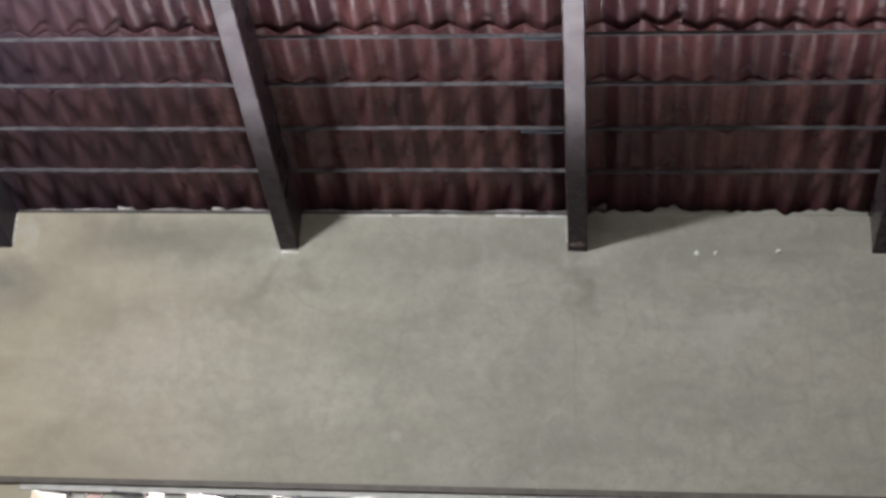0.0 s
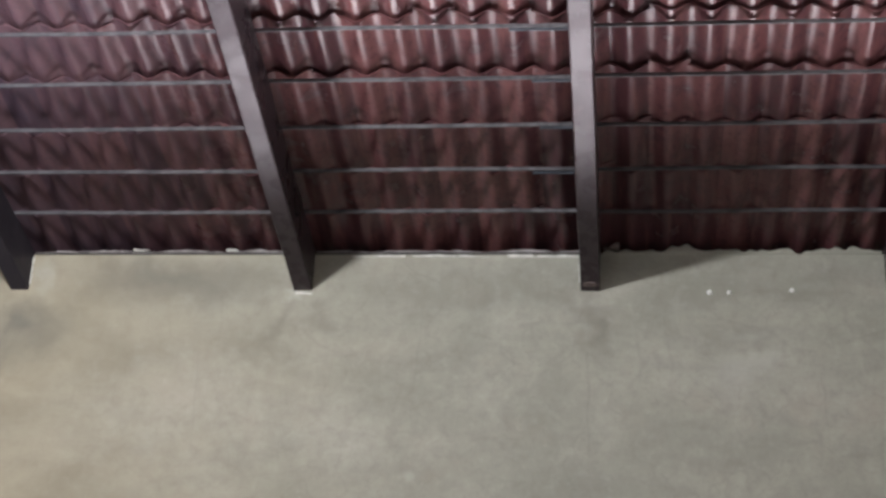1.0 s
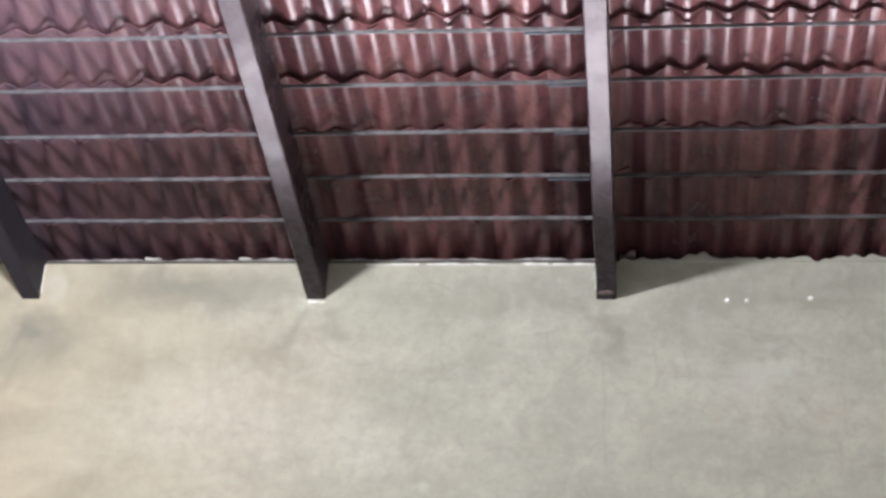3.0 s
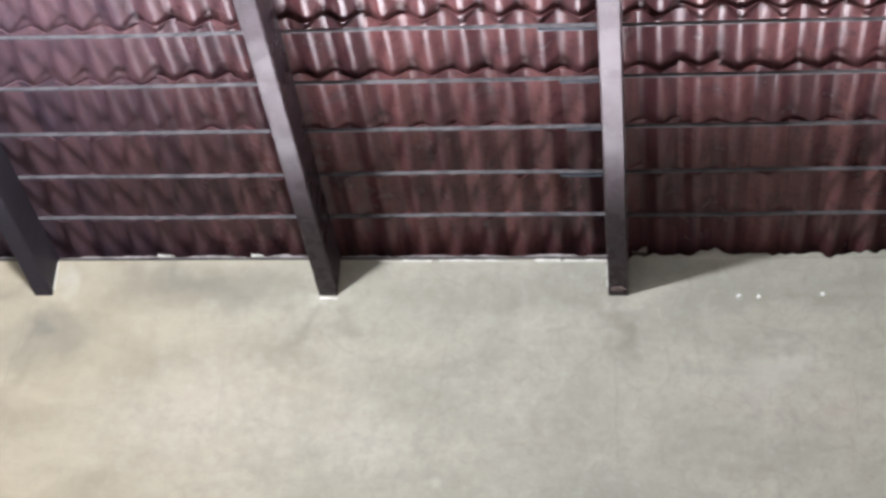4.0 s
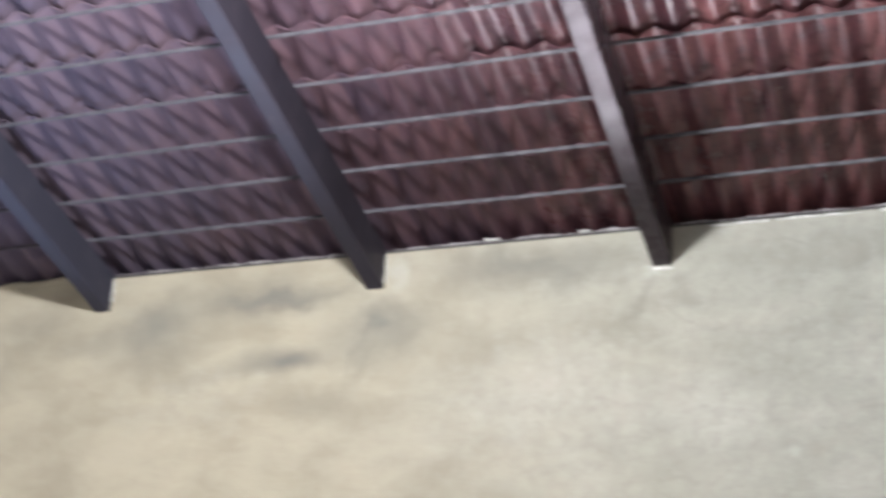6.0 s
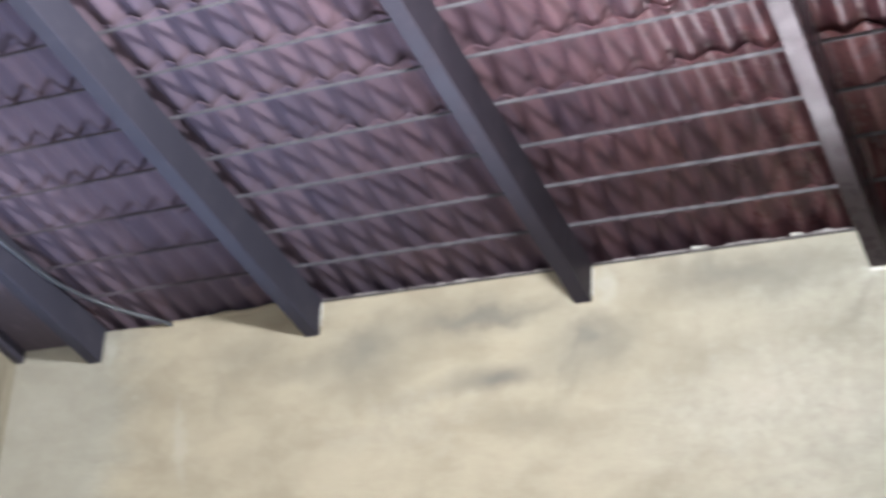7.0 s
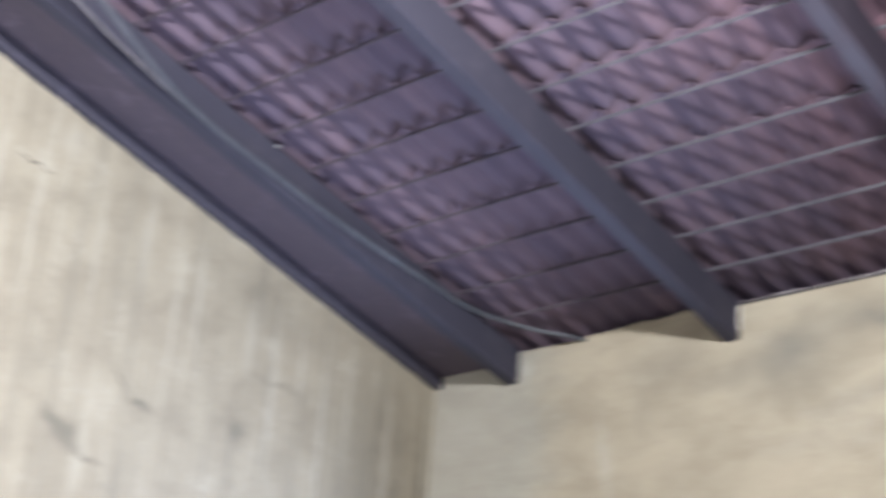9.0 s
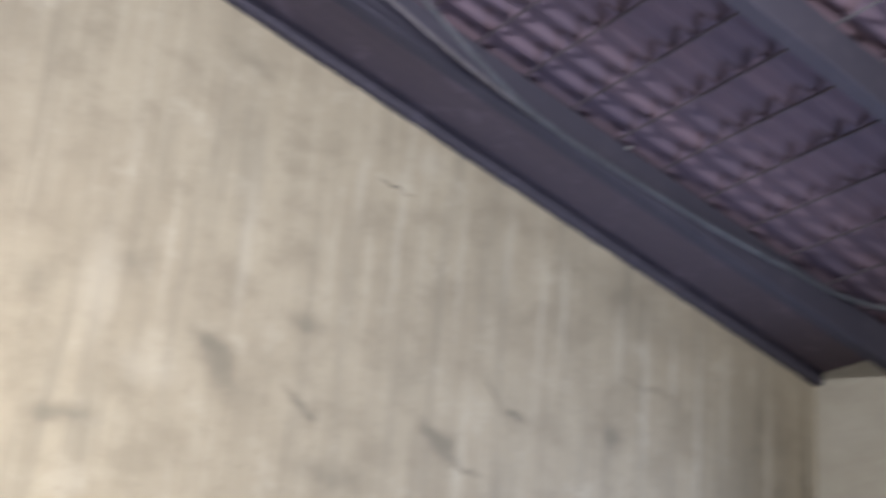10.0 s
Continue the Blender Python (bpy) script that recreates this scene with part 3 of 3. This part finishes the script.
for k in range(N_COURSES):
    for i, (a, b) in enumerate(SPANS):
        # the two end spans have their shade in the material
        ob = batten(a, b, k, (MAT_BATTEN_SHADED_W, MAT_BATTEN, MAT_BATTEN, MAT_BATTEN_SHADED_E)[i])
        tagged(ob, "thin roof batten right of a rafter, shade put into its colour" if i == 3 else "thin grey weathered roof batten under clay tiles" if i else "thin roof batten by the gable, shade put into its colour",
               "batten", group="roof battens")

# short splices lapped against the battens beside a rafter
for k, a, b in ((1, 1.17, 1.37), (2, 1.22, 1.38), (3, 1.20, 1.385), (4, 1.12, 1.38)):
    ob = batten(a, b, k, MAT_SPLICE)
    ob.matrix_world = ROOF @ Matrix.Translation((0, -0.014, -0.004))
    tagged(ob, "short dark blue-grey splice lapped against a batten", "batten", group="batten splices")

# ---- fittings ----
# conduit from the wall top to the rafter and up along it
def tube(name, points, radius, material, parent=None):
    cu = bpy.data.curves.new(name, "CURVE")
    cu.dimensions, cu.bevel_depth, cu.bevel_resolution = "3D", radius, 3
    sp = cu.splines.new("NURBS")
    sp.points.add(len(points) - 1)
    for q, c in zip(sp.points, points):
        q.co = (*c, 1.0)
    sp.use_endpoint_u, sp.order_u = True, 3
    sp.resolution_u = 8
    cu.use_fill_caps = True
    tmp = bpy.data.objects.new(name, cu)
    scene.collection.objects.link(tmp)
    me = bpy.data.meshes.new_from_object(tmp.evaluated_get(bpy.context.evaluated_depsgraph_get()))
    bpy.data.objects.remove(tmp)
    me.materials.clear()
    me.materials.append(material)
    for f in me.polygons:
        f.use_smooth = True
    ob = new(name, me)
    if parent is not None:
        ob.parent = parent
    return ob


XM = RAFTERS[0]
side = XM + 0.016
pipe = tube("conduit_pipe", [(-4.265, 0.03, H + 0.188), (-4.29, -0.05, H + 0.195), (-4.50, -0.19, H + 0.235), roof(-4.69, 0.40, 0.205), roof(side, 0.62, 0.18),
                             roof(side, 0.95, 0.145), roof(side, 1.35, 0.095), roof(side, 1.75, 0.06), roof(side, 2.3, 0.03),
                             roof(side + 0.004, 2.72, 0.012), roof(side + 0.075, 3.05, 0.0), roof(side + 0.24, 3.58, 0.0), roof(side + 0.46, 4.2, 0.02),
                             roof(side + 0.66, 6.0, 0.06)], 0.013, MAT_PIPE)
tagged(pipe, "grey plastic conduit pipe bent along a dark rafter", "pipe")

cable = tube("cable", [roof(XM + 0.024, 2.74, 0.012), roof(XM + 0.040, 2.90, 0.002), roof(XM + 0.058, 3.10, -0.004), roof(XM + 0.10, 3.45, -0.006),
                       roof(XM + 0.20, 4.0, 0.0), roof(XM + 0.35, 6.0, 0.02)], 0.009, MAT_CABLE)
tagged(cable, "thin pale grey cable running along a rafter", "cable")

clip = part("cable_clip", block(XM + 0.004, XM + 0.036, 2.217, 2.231, 0.19, 0.203, 0.003), MAT_CLIP, pipe, "small pale grey plastic clip")
clip.matrix_world = ROOF

# small white plugs in the wall
for x, z, r in ((2.03, -0.005, 0.013), (2.126, -0.005, 0.011), (2.435, 0.007, 0.013)):
    bm = bmesh.new()
    bmesh.ops.create_cone(bm, cap_ends=True, segments=12, radius1=r, radius2=r * 0.7, depth=0.012,
                          matrix=Matrix.Translation((x, -0.005, H + z)) @ Matrix.Rotation(radians(90), 4, "X"))
    tagged(part("wall_plug", bm, MAT_WHITE), "small round white plug in the plaster wall", "wall plug", group="white wall plugs")

# dark rail over the window, and the window's upper parts
rail = part("wall_rail", block(-2.6, 4.6, -0.03, 0.0, 3.045, 3.075, 0.003), MAT_RAIL)
tagged(rail, "long dark grey rail fixed along the plaster wall", "rail")
window_1 = new("window_1")
window_1.location = (mid_x, 0.0, WIN_Z0)
tagged(window_1, "wide bright window with grey frame under a dark rail", "window", kind="structure")
half, tall_w = (WIN_X1 - WIN_X0) / 2, WIN_Z1 - WIN_Z0
part("window_frame", block(-half - 0.06, half + 0.06, -0.010, 0.0, tall_w + 0.0, tall_w + 0.031, 0.002), MAT_BOARD, window_1, "pale grey window head")
part("window_sill", block(-half - 0.06, half + 0.06, -0.08, 0.10, -0.04, 0.0, 0.004), MAT_BOARD, window_1, "pale grey window sill")
for a, b, kind in ((-1.065, -0.965, "b"), (-0.96, -0.885, "p"), (-0.88, -0.665, "b"), (-0.57, -0.455, "b"), (-0.275, -0.02, "b"), (0.105, 0.36, "b"),
                   (0.50, 0.90, "b"), (1.05, 1.50, "b"), (1.65, 2.05, "b"), (2.2, 2.65, "b"), (2.8, 3.12, "b"), (3.3, 3.7, "b"), (3.85, 4.3, "b")):
    part("transom_board", block(a - mid_x, b - mid_x, 0.02, 0.05, tall_w - 0.09, tall_w, 0.003), MAT_BOARD if kind == "b" else MAT_PINK, window_1, "" if kind == "b" else "pinkish window panel")
for x, long, turn in ((-1.115, 0.17, 3), (-0.73, 0.19, 5), (-0.285, 0.17, 3), (0.06, 0.12, -4)):
    bm = block(-long / 2, long / 2, -0.008, 0.008, -0.006, 0.006, 0.003)
    for v in bm.verts:
        v.co.z *= 1.0 + 0.9 * (v.co.x / long)
    ob = part("window_stay", bm, MAT_INK, window_1, "dark metal window stay")
    ob.matrix_local = pose(x - mid_x, -0.01, tall_w - 0.006, 0, turn, 0)

# wall plate and mortar between the tiles and the wall
for a, b in zip([GABLE_X + 0.07] + RAFTERS[:-1], RAFTERS):
    b -= RAFTER_W
    if a > 1.0 or a < -4.0:
        continue
    ob = part("wall_plate", block(a + 0.01, b - 0.01, -0.006, 0.10, WALL_TOP, WALL_TOP + 0.014, 0.003), MAT_PLATE)
    tagged(ob, "narrow dark wall plate on top of the plaster wall", "wall plate", group="wall plates")


def mortar(a, b, z, tall, rise, seed):
    """A ragged strip of mortar pressed in under the tiles, its top edge following the waves."""
    bm = bmesh.new()
    n = int((b - a) / 0.012)
    rows = []
    for i in range(n + 1):
        x = a + (b - a) * i / n
        h = rise * i / n + tall * (0.5 + 0.9 * noise.noise((x * 5, seed, 0)) + 0.5 * noise.noise((x * 22, seed, 3)))
        h += 0.010 * max(0.0, math.cos(2 * math.pi * (x - 0.024) / PITCH)) * (tall > 0.03)
        h = max(h, 0.001)
        lump = 0.006 * noise.noise((x * 14, seed, 7))
        rows.append([bm.verts.new(c) for c in ((x, -0.003, z), (x, -0.006 + lump, z + h * 0.4), (x, -0.001 + lump, z + h * 0.85), (x, 0.012, z + h), (x, 0.06, z + h), (x, 0.06, z))])
    for p, q in zip(rows, rows[1:]):
        for j in range(6):
            bm.faces.new((p[j], q[j], q[(j + 1) % 6], p[(j + 1) % 6]))
    bm.faces.new(rows[0]), bm.faces.new(rows[-1][::-1])
    bmesh.ops.recalc_face_normals(bm, faces=bm.faces)
    return bm


for a, b, tall, rise, seed, up in ((-4.27, -3.31, 0.02, 0.045, 1, 0.0), (-3.2, -1.64, 0.018, 0, 2, 0.014),
                                   (-1.53, -0.105, 0.018, 0, 3, 0.014), (0.005, 1.385, 0.018, 0, 4, 0.014),
                                   (1.49, 2.885, 0.045, 0.01, 5, 0.0), (2.995, 4.39, 0.045, 0, 6, 0.0)):
    big = tall > 0.018
    ob = part("mortar_bed", mortar(a, b, WALL_TOP + up, tall, rise, seed), MAT_BACK if big else MAT_LEDGE, smooth=True)
    tagged(ob, "ragged mortar pressed between wall top and tiles", "mortar", group="mortar beds", kind="stuff")

# flecks of pale mortar below the plate
flecks = [(-2.35, -2.22, WALL_TOP + 0.018, 0.016, 27), (1.02, 1.38, WALL_TOP - 0.016, 0.028, 21), (0.52, 0.74, WALL_TOP - 0.012, 0.020, 22), (-0.04 - RAFTER_W / 2, 0.0, H - 0.022, 0.020, 23),
          (-0.99, -0.90, WALL_TOP + 0.026, 0.030, 24), (-0.48, -0.42, WALL_TOP + 0.024, 0.016, 25), (1.50, 1.58, WALL_TOP + 0.040, 0.050, 26)]
for a, b in ((0.20, 1.36),):
    x = a
    while x < b - 0.12:
        w = rng.uniform(0.06, 0.30)
        flecks.append((x, min(x + w, b), WALL_TOP - rng.uniform(0.009, 0.013), rng.uniform(0.018, 0.026), 30 + len(flecks)))
        x += w + rng.uniform(0.01, 0.12)
for a, b, z, tall, seed in flecks:
    ob = part("mortar_fleck", mortar(a, b, z, tall, 0, seed), MAT_SMEAR if seed == 26 else MAT_MORTAR, smooth=True)
    tagged(ob, "small smear of pale mortar on the plaster wall", "mortar", group="mortar smears", kind="stuff")

# pale mortar seams beside the rafters
for own, x, z0, z1, seed in ((-1.536, -1.536, 0.03, 0.19, 1), (-3.205, -3.205, 0.06, 0.20, 2), (0.0, -0.104, 0.10, 0.19, 3), (1.485, 1.381, 0.05, 0.19, 4)):
    r, bm, sign = random.Random(seed), bmesh.new(), 1 if x < -1 else -1
    rows = []
    for i in range(13):
        z = H + z0 + (z1 - z0) * i / 12
        w = r.uniform(0.003, 0.010)
        rows.append([bm.verts.new(c) for c in ((x - sign * 0.002, 0.004, z), (x - sign * 0.002, -0.006, z), (x + sign * w * 0.6, -0.005, z), (x + sign * w, 0.004, z))])
    for p, q in zip(rows, rows[1:]):
        for j in range(4):
            bm.faces.new((p[j], q[j], q[(j + 1) % 4], p[(j + 1) % 4]))
    bm.faces.new(rows[0]), bm.faces.new(rows[-1][::-1])
    bmesh.ops.recalc_face_normals(bm, faces=bm.faces)
    ob = part("mortar_seam", bm, MAT_MORTAR, rafters[own], "thin pale mortar seam between rafter and wall", smooth=True)
    ob.matrix_parent_inverse = (Matrix.Translation((own, 0, 0)) @ ROOF).inverted()

# ---- roof tiles ----
SEG, TILE_L, THICK = 14, 0.405, 0.007


def wave(u):
    """Height of the tile's underside across its width: a roll and a flatter pan."""
    c = math.cos(2 * math.pi * u)
    return 0.020 * c - 0.001 * math.cos(4 * math.pi * u) + 0.006 * u


def tile_mesh(seed):
    """Underside, back and the four edges, each with corners of its own, so that the edges stay crisp."""
    r = random.Random(seed)
    lift = r.uniform(-0.0015, 0.0015)
    rows = tuple(TILE_L * i / 4 for i in range(5))

    def at(i, j, top):
        u = -0.03 + 1.07 * i / SEG
        return (u * PITCH, rows[j], wave(u) + lift + (THICK if top else 0.0))

    verts, faces = [], []

    def sheet(grid, flip):
        base, w = len(verts), len(grid[0])
        for row in grid:
            verts.extend(row)
        for j in range(len(grid) - 1):
            for i in range(w - 1):
                q = (base + j * w + i, base + j * w + i + 1, base + (j + 1) * w + i + 1, base + (j + 1) * w + i)
                faces.append(q[::-1] if flip else q)

    full = range(SEG + 1)
    sheet([[at(i, j, 0) for i in full] for j in range(5)], True)
    sheet([[at(i, j, 1) for i in full] for j in (0, 4)], False)
    sheet([[at(i, 0, t) for i in full] for t in (0, 1)], False)
    sheet([[at(i, 4, t) for i in full] for t in (0, 1)], True)
    sheet([[at(0, j, t) for j in (0, 4)] for t in (0, 1)], True)
    sheet([[at(SEG, j, t) for j in (0, 4)] for t in (0, 1)], False)
    return verts, faces


SHAPES = [tile_mesh(s) for s in range(4)]
tiles_root = new("roof_tiles")
tagged(tiles_root, "red glazed clay roof tiles laid in courses on battens", "roof tiles", kind="structure")
tile_mes = []
for v, f in SHAPES:
    me = bpy.data.meshes.new("roof_tile")
    me.from_pydata(v, [], f)
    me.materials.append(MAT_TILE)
    for pol in me.polygons:
        pol.use_smooth = True
    tile_mes.append(me)

rng = random.Random(11)
columns = range(-33, 34)
rest_v, rest_f = [], []
singles = 0
for k in range(N_COURSES):
    head = BATTEN_S + GAUGE * k + (-0.050, -0.046, -0.034, 0.010)[min(k, 3)] + 0.026 * (k > 3)
    tilt = math.atan2((0.008, 0.008, 0.009, 0.014)[min(k, 3)] + 0.006 * (k > 3), GAUGE)
    for c in columns:
        x = c * PITCH + 0.024
        low = k > 1 and x < -0.7
        if x < GABLE_X - 0.18 or x > EAST:
            continue
        ds, dx, turn = rng.gauss(0, 0.006), rng.gauss(0, 0.003), rng.gauss(0, 0.006)
        if rng.random() < 0.05:
            ds += rng.uniform(0.01, 0.03)
        m = (Matrix.Translation((x + dx, head + ds - TILE_L - 0.022 * low, RAFTER_D + 0.045)) @ Matrix.Rotation(turn, 4, "Z")
             @ Matrix.Translation((0, TILE_L, 0)) @ Matrix.Rotation(-tilt * (0.2 if x < -3.3 else 0.7 if low else 1.0), 4, "X") @ Matrix.Translation((0, -TILE_L, 0)))
        which = rng.randrange(4)
        if k < 6 and -5.3 < x < 3.0 and singles < 300:
            ob = new("roof_tile", tile_mes[which])
            ob.parent = tiles_root
            ob.matrix_world = ROOF @ m
            singles += 1
        else:
            full = ROOF @ m
            base = len(rest_v)
            rest_v += [tuple(full @ Vector(v)) for v in SHAPES[which][0]]
            rest_f += [tuple(base + i for i in f) for f in SHAPES[which][1]]
me = bpy.data.meshes.new("far_tiles")
me.from_pydata(rest_v, [], rest_f)
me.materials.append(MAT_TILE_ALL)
for pol in me.polygons:
    pol.use_smooth = True
ob = new("far_tiles", me)
ob.parent = tiles_root
tagged(ob, kind="stuff")
